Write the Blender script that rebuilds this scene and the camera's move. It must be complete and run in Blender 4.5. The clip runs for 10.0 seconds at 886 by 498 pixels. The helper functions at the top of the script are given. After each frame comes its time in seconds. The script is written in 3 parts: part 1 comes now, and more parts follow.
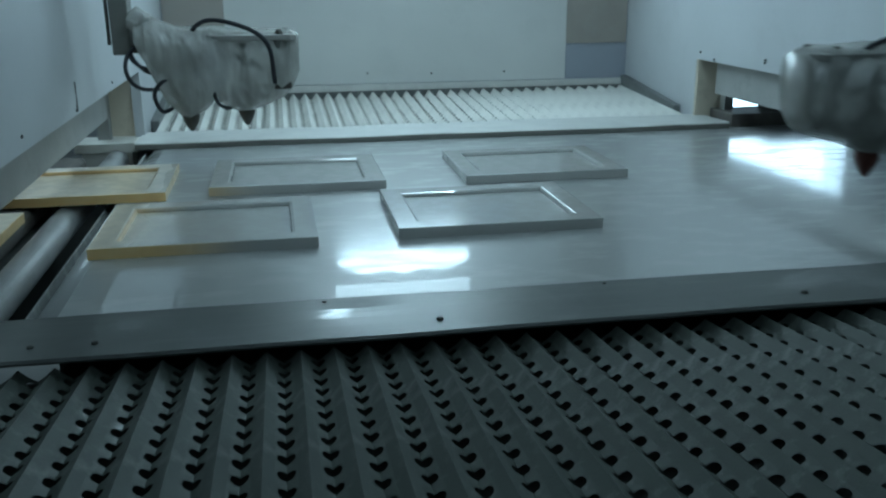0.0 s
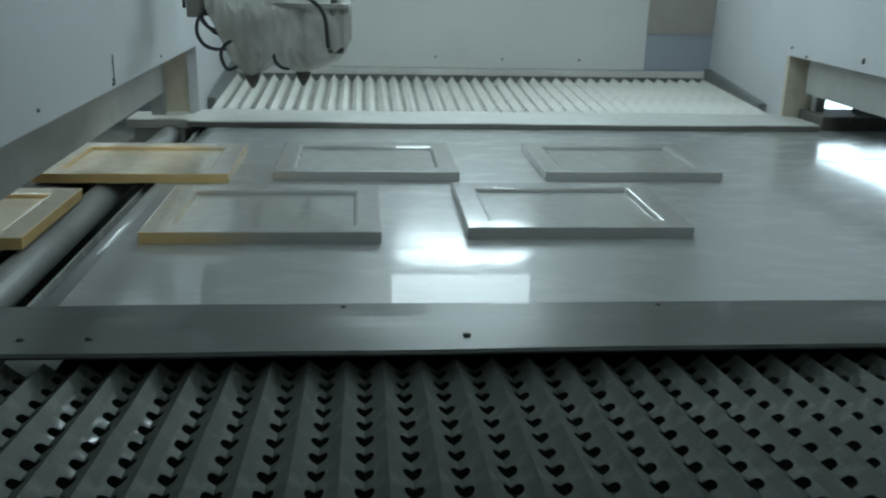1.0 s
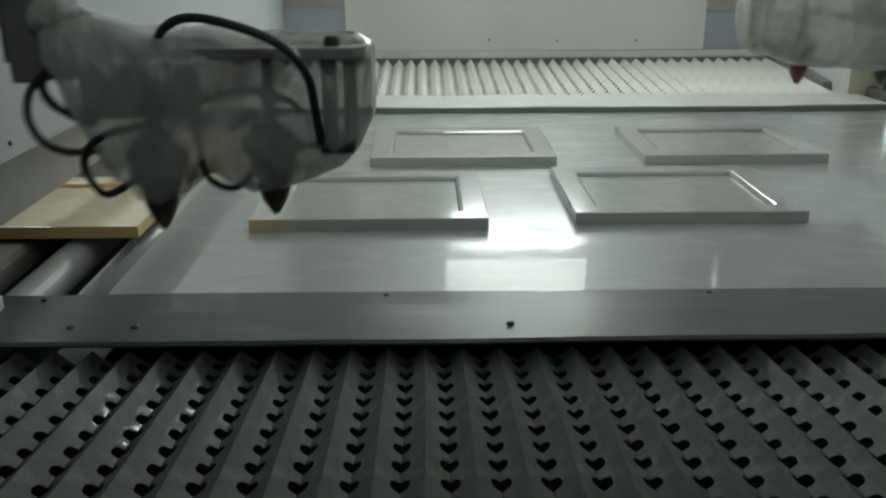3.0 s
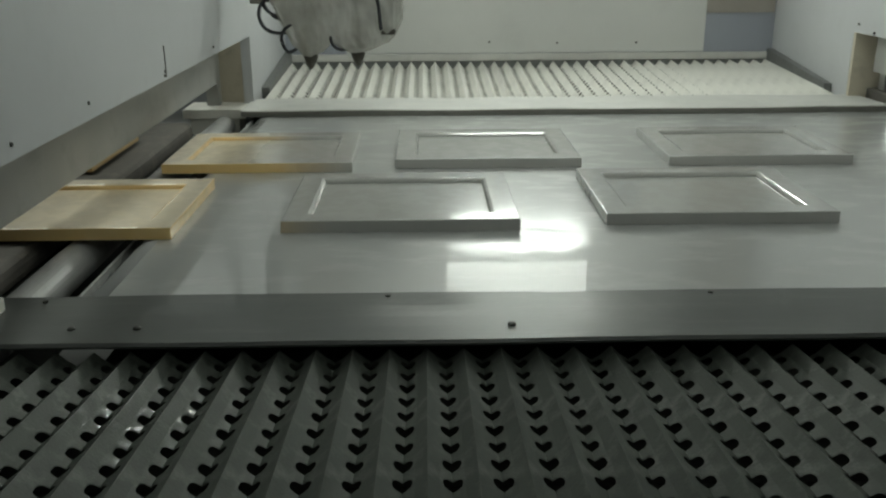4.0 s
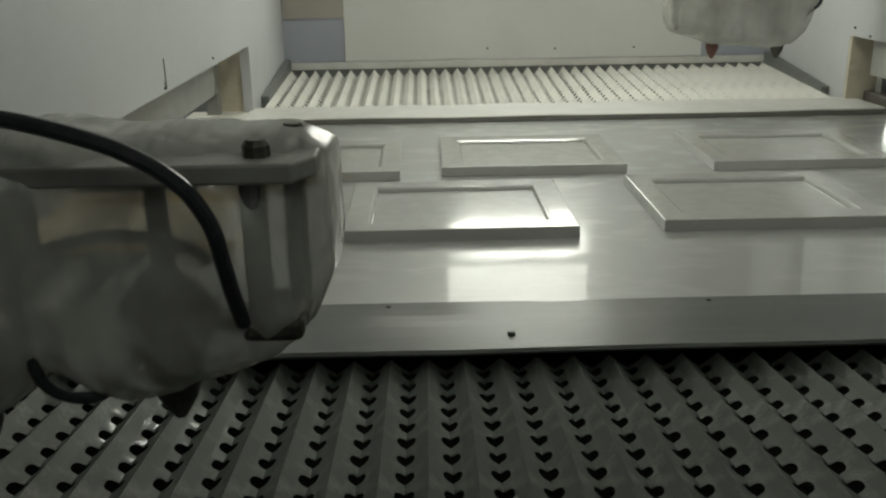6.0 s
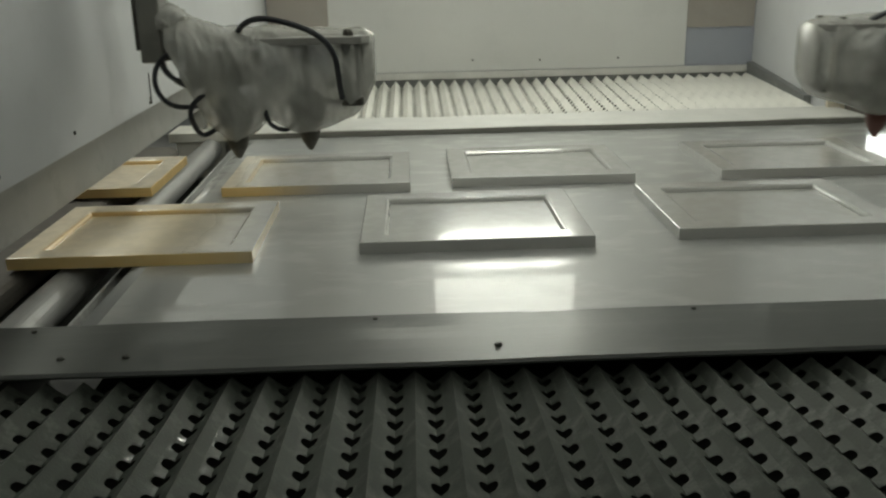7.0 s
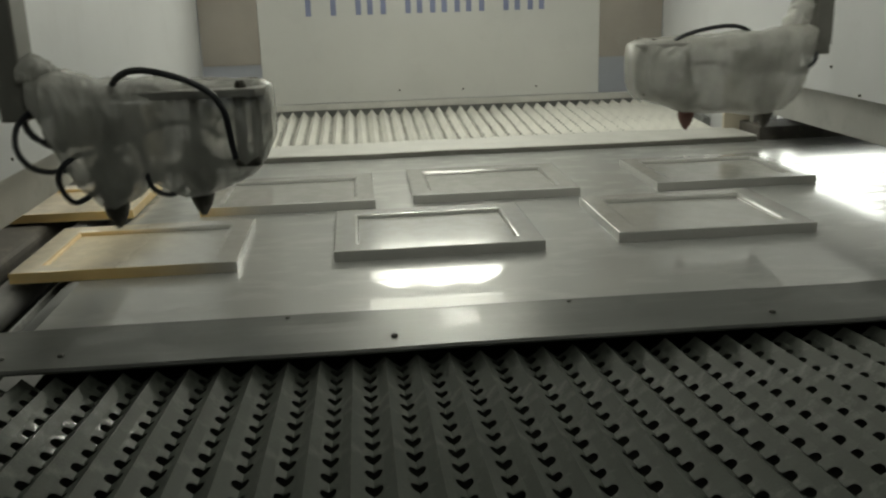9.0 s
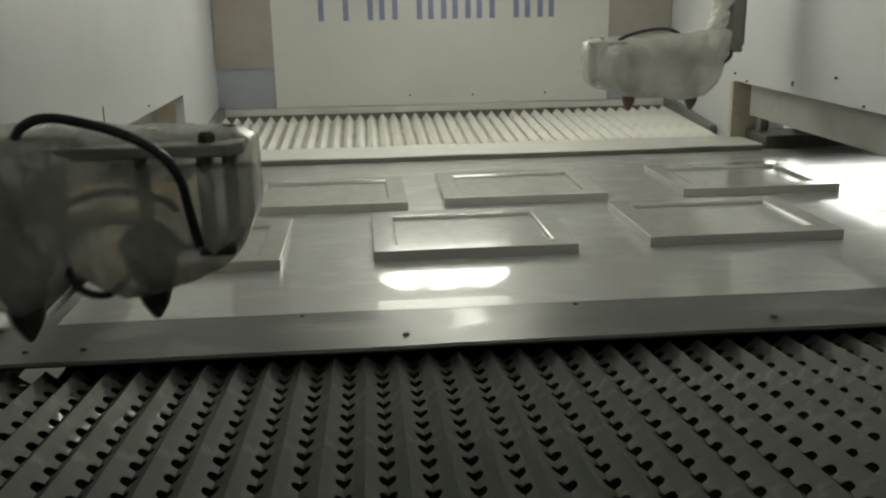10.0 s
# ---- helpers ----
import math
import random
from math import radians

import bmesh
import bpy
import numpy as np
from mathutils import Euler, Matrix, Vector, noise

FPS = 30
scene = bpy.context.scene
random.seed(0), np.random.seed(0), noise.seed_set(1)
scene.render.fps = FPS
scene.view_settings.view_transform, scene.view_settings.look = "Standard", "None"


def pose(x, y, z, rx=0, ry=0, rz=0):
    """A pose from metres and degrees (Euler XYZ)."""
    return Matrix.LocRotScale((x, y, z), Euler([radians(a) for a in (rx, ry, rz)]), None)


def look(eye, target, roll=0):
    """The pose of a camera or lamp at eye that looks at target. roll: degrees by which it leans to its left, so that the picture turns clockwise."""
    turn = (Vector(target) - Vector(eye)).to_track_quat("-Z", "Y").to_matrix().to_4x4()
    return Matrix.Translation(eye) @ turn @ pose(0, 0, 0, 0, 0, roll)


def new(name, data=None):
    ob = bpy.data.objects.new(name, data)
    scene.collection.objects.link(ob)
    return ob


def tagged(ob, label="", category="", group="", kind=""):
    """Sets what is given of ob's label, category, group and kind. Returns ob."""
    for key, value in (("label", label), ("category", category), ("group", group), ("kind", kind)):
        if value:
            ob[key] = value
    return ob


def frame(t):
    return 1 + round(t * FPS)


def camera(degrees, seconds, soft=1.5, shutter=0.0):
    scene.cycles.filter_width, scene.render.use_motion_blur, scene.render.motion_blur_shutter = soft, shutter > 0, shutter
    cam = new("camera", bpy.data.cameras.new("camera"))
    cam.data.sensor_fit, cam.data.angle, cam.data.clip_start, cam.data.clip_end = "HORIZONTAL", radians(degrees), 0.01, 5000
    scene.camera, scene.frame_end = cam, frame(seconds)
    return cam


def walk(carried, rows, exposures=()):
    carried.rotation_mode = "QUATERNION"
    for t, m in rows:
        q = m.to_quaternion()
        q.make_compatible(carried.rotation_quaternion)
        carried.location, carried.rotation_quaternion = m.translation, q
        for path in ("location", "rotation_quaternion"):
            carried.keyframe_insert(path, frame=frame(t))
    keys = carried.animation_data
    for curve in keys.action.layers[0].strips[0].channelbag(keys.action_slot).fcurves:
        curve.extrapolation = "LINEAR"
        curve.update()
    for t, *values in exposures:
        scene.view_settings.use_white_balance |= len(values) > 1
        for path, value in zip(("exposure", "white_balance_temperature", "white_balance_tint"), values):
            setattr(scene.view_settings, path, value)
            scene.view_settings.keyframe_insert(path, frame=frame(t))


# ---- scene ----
cam = camera(52.5, 10.0, soft=2.2, shutter=0.35)
PATH = [
    (0, (-0.084, -1.1169, 1.3334), (0.254, 0.7669, 0.7526), -0.35),
    (0.5, (-0.028, -1.0374, 1.3241), (0.272, 0.8512, 0.7409), 1.24),
    (1, (0.003, -0.9784, 1.3217), (0.172, 0.9174, 0.7077), 1.38),
    (1.5, (0.028, -0.9574, 1.3208), (0.078, 0.9357, 0.6769), 0.74),
    (2, (0.031, -0.9558, 1.3267), (0.063, 0.9327, 0.6661), 0.49),
    (2.5, (0.03, -0.961, 1.3251), (0.064, 0.9279, 0.6685), 0.10),
    (4, (0.028, -0.9626, 1.3183), (0.061, 0.9305, 0.6753), -0.31),
    (4.5, (0.024, -0.97, 1.336), (0.062, 0.9188, 0.6794), -0.09),
    (5, (0.036, -0.97, 1.325), (0.057, 0.9257, 0.6888), -0.64),
    (5.5, (0.03, -0.9695, 1.3309), (0.057, 0.9259, 0.6908), -0.82),
    (7, (0.033, -0.9732, 1.3343), (0.091, 0.9296, 0.7206), -1.24),
    (7.5, (0.065, -0.9966, 1.3415), (0.194, 0.9078, 0.7457), -1.64),
    (8, (0.127, -1.0651, 1.3508), (0.296, 0.8431, 0.7737), -2.53),
    (8.5, (0.135, -1.1204, 1.3388), (0.306, 0.7911, 0.7755), -2.72),
    (9, (0.107, -1.1601, 1.3444), (0.274, 0.7555, 0.7928), -1.74),
    (9.5, (0.08, -1.1877, 1.35), (0.229, 0.7306, 0.8062), -0.99),
    (10, (0.094, -1.2033, 1.3544), (0.249, 0.7151, 0.8116), -1.07),
]
EXPOSURES = [
    (0.0, -0.78, 4680, -13), (0.5, -0.72, 5050, -9), (1.0, -0.67, 5350, -8), (1.5, -0.62, 5800, -6), (2.0, -0.50, 6000, -4), (2.5, -0.54, 6050, -3),
    (4.5, -0.65, 6600, -3), (5.5, -0.57, 6800, -1), (7.0, -0.53, 6850, 0), (7.5, -0.74, 6700, -4), (8.0, -0.90, 6800, -1), (8.5, -0.72, 6950, 0), (10.0, -0.66, 7100, 2)]
walk(cam, [(t, look(eye, target, roll)) for t, eye, target, roll in PATH], EXPOSURES)

# ---------------------------------------------------------------- light
world = bpy.data.worlds.new("hall_air")
scene.world = world
world.use_nodes = True
world.node_tree.nodes["Background"].inputs[0].default_value = (0.55, 0.6, 0.66, 1)
world.node_tree.nodes["Background"].inputs[1].default_value = 0.05


def area(name, m, sx, sy, power, colour=(1, 1, 1)):
    d = bpy.data.lights.new(name, "AREA")
    d.shape, d.size, d.size_y, d.energy, d.color = "RECTANGLE", sx, sy, power, colour
    ob = new(name, d)
    ob.matrix_world = m
    return ob


BZ = 0.828          # top of the conveyor belt
XL, XR = -0.52, 1.39  # booth side walls
YB = 2.62           # booth back wall
ZC = 2.55           # booth ceiling

# added rear fill, out of view: brightens back wall, rear filter and far belt
area("rear_fill_light", pose(0.43, 2.05, ZC - 0.07, 0, 0, 0), 1.5, 0.14, 3.2, (1.0, 0.99, 0.96))
area("header_panel_light", pose(0.43, 0.30, 2.42, 78, 0, 0), 0.6, 0.16, 9.5, (1.0, 0.99, 0.96))
area("wall_lamp_light", pose(0.405, YB - 0.062, 1.815, -84, 0, 0), 0.58, 0.10, 11.5, (1.0, 0.99, 0.96))
# unseen fill from the camera side, lifts filter shade and door front edges
area("hall_fill_light", pose(0.9, -2.6, 3.3, 0, 0, 0), 2.0, 1.8, 19, (0.97, 1.0, 0.97))
# unseen fill added above the infeed to brighten the raw doors
area("infeed_fill_light", pose(-1.6, 1.7, 3.3, 0, 0, 90), 1.2, 1.0, 38, (1.0, 0.99, 0.96))
area("outfeed_window_light", pose(3.38, 5.12, 1.3, 0, 90, 0), 1.6, 2.0, 28, (0.96, 0.98, 1.0))


# ---------------------------------------------------------------- materials
def material(name, colour, rough=0.5, metal=0.0, vary=0.12, scale=6.0, grain=120.0, bump=0.1, stain=None, stain_amount=0.0,
             rough_vary=0.1, coat=0.0, stretch=(1, 1, 1), spec=0.5):
    m = bpy.data.materials.new(name)
    m.use_nodes = True
    nt = m.node_tree
    n, l = nt.nodes, nt.links
    b = n["Principled BSDF"]
    co = n.new("ShaderNodeTexCoord")
    mp = n.new("ShaderNodeMapping")
    mp.inputs["Scale"].default_value = stretch
    l.new(co.outputs["Object"], mp.inputs[0])
    big = n.new("ShaderNodeTexNoise")
    big.inputs["Scale"].default_value, big.inputs["Detail"].default_value = scale, 5
    fine = n.new("ShaderNodeTexNoise")
    fine.inputs["Scale"].default_value, fine.inputs["Detail"].default_value = grain, 3
    for t in (big, fine):
        l.new(mp.outputs[0], t.inputs["Vector"])
    lo = tuple(c * (1 - vary) for c in colour)
    hi = tuple(min(1, c * (1 + vary)) for c in colour)
    ramp = n.new("ShaderNodeValToRGB")
    ramp.color_ramp.elements[0].position, ramp.color_ramp.elements[1].position = 0.3, 0.7
    ramp.color_ramp.elements[0].color, ramp.color_ramp.elements[1].color = (*lo, 1), (*hi, 1)
    l.new(big.outputs["Fac"], ramp.inputs[0])
    out = ramp.outputs[0]
    if stain:
        sr = n.new("ShaderNodeTexNoise")
        sr.inputs["Scale"].default_value, sr.inputs["Detail"].default_value, sr.inputs["Roughness"].default_value = scale * 2.3, 8, 0.7
        l.new(mp.outputs[0], sr.inputs["Vector"])
        sm = n.new("ShaderNodeMapRange")
        sm.inputs["From Min"].default_value, sm.inputs["From Max"].default_value = 0.52, 0.75
        sm.inputs["To Max"].default_value = stain_amount
        l.new(sr.outputs["Fac"], sm.inputs["Value"])
        mx = n.new("ShaderNodeMix")
        mx.data_type = "RGBA"
        l.new(sm.outputs[0], mx.inputs["Factor"])
        l.new(out, mx.inputs["A"])
        mx.inputs["B"].default_value = (*stain, 1)
        out = mx.outputs["Result"]
    l.new(out, b.inputs["Base Color"])
    rr = n.new("ShaderNodeMapRange")
    rr.inputs["To Min"].default_value, rr.inputs["To Max"].default_value = max(0.02, rough - rough_vary), min(1, rough + rough_vary)
    l.new(big.outputs["Fac"], rr.inputs["Value"])
    l.new(rr.outputs[0], b.inputs["Roughness"])
    b.inputs["Metallic"].default_value = metal
    b.inputs["Specular IOR Level"].default_value = spec
    b.inputs["Coat Weight"].default_value = coat
    b.inputs["Coat Roughness"].default_value = 0.08
    if bump:
        bp = n.new("ShaderNodeBump")
        bp.inputs["Strength"].default_value, bp.inputs["Distance"].default_value = bump, 0.002
        l.new(fine.outputs["Fac"], bp.inputs["Height"])
        l.new(bp.outputs[0], b.inputs["Normal"])
    return m


def glow(name, colour, strength):
    m = bpy.data.materials.new(name)
    m.use_nodes = True
    n, l = m.node_tree.nodes, m.node_tree.links
    b = n["Principled BSDF"]
    b.inputs["Base Color"].default_value = (0.9, 0.9, 0.9, 1)
    b.inputs["Emission Color"].default_value = (*colour, 1)
    b.inputs["Emission Strength"].default_value = strength
    return m


M_wall = material("white_booth_paint", (0.60, 0.61, 0.62), 0.42, 0.0, 0.05, 2.5, 90, 0.05, (0.42, 0.42, 0.42), 0.25)
M_back = material("back_wall_paint", (0.66, 0.66, 0.635), 0.4, 0.0, 0.05, 2.0, 90, 0.05, (0.4, 0.4, 0.38), 0.2)
M_blue = material("pale_blue_panel", (0.37, 0.39, 0.44), 0.45, 0.0, 0.08, 3.0, 90, 0.05)
M_tan = material("bare_brown_panel", (0.36, 0.33, 0.29), 0.55, 0.0, 0.12, 4.0, 90, 0.1, (0.4, 0.38, 0.35), 0.5)
M_beige = material("beige_end_plate_paint", (0.66, 0.60, 0.48), 0.5, 0.0, 0.1, 6, 100, 0.1, (0.34, 0.3, 0.24), 0.5)
M_hood = material("dusty_hood_sheet", (0.40, 0.40, 0.38), 0.5, 0.1, 0.1, 5.0, 120, 0.08, (0.25, 0.24, 0.22), 0.5)
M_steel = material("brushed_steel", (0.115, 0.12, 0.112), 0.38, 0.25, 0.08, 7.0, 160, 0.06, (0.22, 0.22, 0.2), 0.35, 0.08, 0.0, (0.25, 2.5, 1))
M_rail = material("dusty_steel_rail", (0.46, 0.46, 0.44), 0.5, 0.2, 0.1, 9.0, 150, 0.1, (0.25, 0.25, 0.24), 0.5)
def puddles(m, amount):
    """Patches of dried glossy lacquer."""
    n, l = m.node_tree.nodes, m.node_tree.links
    b = n["Principled BSDF"]
    co = n.new("ShaderNodeTexCoord")
    ns = n.new("ShaderNodeTexNoise")
    ns.inputs["Scale"].default_value, ns.inputs["Detail"].default_value, ns.inputs["Distortion"].default_value = 7, 3, 0.6
    l.new(co.outputs["Object"], ns.inputs["Vector"])
    mr = n.new("ShaderNodeMapRange")
    mr.inputs["From Min"].default_value, mr.inputs["From Max"].default_value = 0.52, 0.64
    mr.inputs["To Max"].default_value = amount
    l.new(ns.outputs["Fac"], mr.inputs["Value"])
    l.new(mr.outputs[0], b.inputs["Coat Weight"])
    b.inputs["Coat Roughness"].default_value = 0.16


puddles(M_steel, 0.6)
M_dusty = material("overspray_dusted_sheet", (0.62, 0.615, 0.58), 0.6, 0.0, 0.08, 9.0, 150, 0.1, (0.42, 0.42, 0.4), 0.4)
M_filter = material("grey_filter_card", (0.088, 0.100, 0.083), 0.62, 0.0, 0.18, 9.0, 260, 0.25, (0.34, 0.34, 0.31), 0.5)
def wet_filter():
    """Card with a splash of shiny lacquer near the infeed side."""
    n, l = M_filter.node_tree.nodes, M_filter.node_tree.links
    b = n["Principled BSDF"]
    geo = n.new("ShaderNodeNewGeometry")
    off = n.new("ShaderNodeVectorMath")
    off.operation = "DISTANCE"
    off.inputs[1].default_value = (-0.285, -0.025, 0.805)
    l.new(geo.outputs["Position"], off.inputs[0])
    ns = n.new("ShaderNodeTexNoise")
    ns.inputs["Scale"].default_value, ns.inputs["Detail"].default_value = 120, 4
    l.new(geo.outputs["Position"], ns.inputs["Vector"])
    near = n.new("ShaderNodeMapRange")
    near.inputs["From Min"].default_value, near.inputs["From Max"].default_value = 0.13, 0.02
    l.new(off.outputs["Value"], near.inputs["Value"])
    mul = n.new("ShaderNodeMath")
    mul.operation = "MULTIPLY"
    l.new(near.outputs[0], mul.inputs[0])
    spot = n.new("ShaderNodeMapRange")
    spot.inputs["From Min"].default_value, spot.inputs["From Max"].default_value = 0.56, 0.64
    l.new(ns.outputs["Fac"], spot.inputs["Value"])
    l.new(spot.outputs[0], mul.inputs[1])
    l.new(mul.outputs[0], b.inputs["Coat Weight"])
    bp = n.new("ShaderNodeBump")
    bp.inputs["Strength"].default_value, bp.inputs["Distance"].default_value = 0.4, 0.002
    b.inputs["Coat Roughness"].default_value = 0.05
    l.new(ns.outputs["Fac"], bp.inputs["Height"])
    l.new(bp.outputs[0], b.inputs["Coat Normal"])


wet_filter()
M_filter_far = material("overspray_white_filter_card", (0.74, 0.73, 0.68), 0.8, 0.0, 0.08, 8.0, 220, 0.25, (0.45, 0.44, 0.4), 0.4)
M_dark = material("black_void_paint", (0.075, 0.078, 0.07), 0.8, 0.0, 0.2, 6, 80, 0.1)
M_infeed = material("dusty_black_belt", (0.13, 0.12, 0.105), 0.7, 0.0, 0.15, 8, 150, 0.2, (0.3, 0.27, 0.22), 0.5)
M_gun = material("dark_gun_metal", (0.085, 0.08, 0.068), 0.45, 0.6, 0.25, 20, 200, 0.15, (0.3, 0.29, 0.27), 0.4)
M_arm = material("overspray_crusted_arm", (0.34, 0.335, 0.31), 0.5, 0.1, 0.2, 18, 160, 0.3, (0.32, 0.31, 0.28), 0.6)
M_post = material("dull_post_paint", (0.20, 0.195, 0.175), 0.6, 0.1, 0.12, 8, 120, 0.1, (0.32, 0.31, 0.28), 0.5)
M_valve = material("overspray_caked_block", (0.17, 0.155, 0.125), 0.7, 0.1, 0.2, 14, 160, 0.2, (0.26, 0.24, 0.2), 0.5)
M_beam = material("grey_cast_arm", (0.30, 0.30, 0.285), 0.45, 0.4, 0.15, 14, 180, 0.1, (0.45, 0.44, 0.42), 0.4)
M_hose = material("black_rubber_hose", (0.022, 0.024, 0.03), 0.42, 0.0, 0.2, 30, 200, 0.1, (0.12, 0.12, 0.12), 0.3)
M_red = material("red_nozzle_cap", (0.15, 0.062, 0.05), 0.4, 0.0, 0.15, 30, 200, 0.1)
M_roller = material("worn_roller_steel", (0.42, 0.42, 0.41), 0.5, 0.2, 0.1, 10, 150, 0.08, (0.2, 0.2, 0.19), 0.4)
M_frame = material("grey_frame_paint", (0.20, 0.205, 0.20), 0.5, 0.1, 0.1, 9, 150, 0.1, (0.4, 0.4, 0.38), 0.4)
M_screw = material("dark_screw", (0.10, 0.10, 0.09), 0.5, 0.6, 0.1, 40, 300, 0.1)
M_cover = material("cream_bearing_cover", (0.80, 0.78, 0.71), 0.5, 0.0, 0.08, 12, 150, 0.1, (0.4, 0.38, 0.33), 0.4)
M_text = material("blue_sign_paint", (0.24, 0.27, 0.42), 0.5, 0.0, 0.1, 12, 150, 0.05)
M_floor = material("concrete", (0.24, 0.24, 0.23), 0.7, 0.0, 0.12, 3, 60, 0.2, (0.12, 0.12, 0.11), 0.4)
M_hall = material("hall_wall_paint", (0.32, 0.33, 0.33), 0.7, 0.0, 0.08, 2, 60, 0.1)
M_lamp = glow("led_emitter", (1.0, 0.99, 0.96), 8.5)
M_diffuser = glow("lamp_diffuser", (1.0, 0.99, 0.97), 9.0)
M_tube = glow("tube_emitter", (1.0, 0.99, 0.96), 3.0)
# glow of the panel added beyond the infeed
M_infeed_glow = glow("infeed_panel_glow", (1.0, 0.98, 0.94), 2.2)
M_window = glow("bright_daylight", (0.96, 0.98, 1.0), 4.0)


def belt_material():
    """Grey belt under glossy film, wet with lacquer: soft sheen below, a clear coat above, mottled with dried drops."""
    m = material("glossy_belt_film", (0.425, 0.43, 0.415), 0.40, 0.05, 0.05, 3.0, 45, 0.0, (0.36, 0.36, 0.35), 0.3, 0.05, spec=0.3)
    n, l = m.node_tree.nodes, m.node_tree.links
    b = n["Principled BSDF"]
    co = n.new("ShaderNodeTexCoord")
    w = n.new("ShaderNodeTexNoise")
    w.inputs["Scale"].default_value, w.inputs["Detail"].default_value = 22, 5
    l.new(co.outputs["Object"], w.inputs["Vector"])
    bp = n.new("ShaderNodeBump")
    bp.inputs["Strength"].default_value, bp.inputs["Distance"].default_value = 0.025, 0.002
    l.new(w.outputs["Fac"], bp.inputs["Height"])
    l.new(bp.outputs[0], b.inputs["Normal"])
    mp = n.new("ShaderNodeMapping")
    mp.inputs["Scale"].default_value = (1.0, 2.2, 1.0)
    l.new(co.outputs["Object"], mp.inputs[0])
    p = n.new("ShaderNodeTexNoise")
    p.inputs["Scale"].default_value, p.inputs["Detail"].default_value, p.inputs["Roughness"].default_value = 10, 6, 0.55
    l.new(mp.outputs[0], p.inputs["Vector"])
    cr = n.new("ShaderNodeMapRange")
    cr.inputs["From Min"].default_value, cr.inputs["From Max"].default_value = 0.48, 0.72
    cr.inputs["To Min"].default_value, cr.inputs["To Max"].default_value = 0.005, 0.04
    l.new(p.outputs["Fac"], cr.inputs["Value"])
    sep = n.new("ShaderNodeSeparateXYZ")
    l.new(co.outputs["Object"], sep.inputs[0])
    yw = n.new("ShaderNodeMath")
    yw.operation = "MULTIPLY_ADD"
    yw.inputs[1].default_value = 0.16
    l.new(p.outputs["Fac"], yw.inputs[0])
    l.new(sep.outputs["Y"], yw.inputs[2])
    dr = n.new("ShaderNodeMapRange")
    dr.interpolation_type = "SMOOTHSTEP"
    dr.inputs["From Min"].default_value, dr.inputs["From Max"].default_value = 0.46, 0.66
    dr.inputs["To Min"].default_value, dr.inputs["To Max"].default_value = 0.0, 0.12
    l.new(yw.outputs[0], dr.inputs["Value"])
    sm = n.new("ShaderNodeMath")
    sm.operation = "ADD"
    l.new(cr.outputs[0], sm.inputs[0])
    l.new(dr.outputs[0], sm.inputs[1])
    l.new(sm.outputs[0], b.inputs["Coat Roughness"])
    cw = n.new("ShaderNodeMapRange")
    cw.inputs["From Min"].default_value, cw.inputs["From Max"].default_value = 0.50, 0.64
    cw.inputs["To Min"].default_value, cw.inputs["To Max"].default_value = 1.0, 0.5
    l.new(p.outputs["Fac"], cw.inputs["Value"])
    l.new(cw.outputs[0], b.inputs["Coat Weight"])
    return m


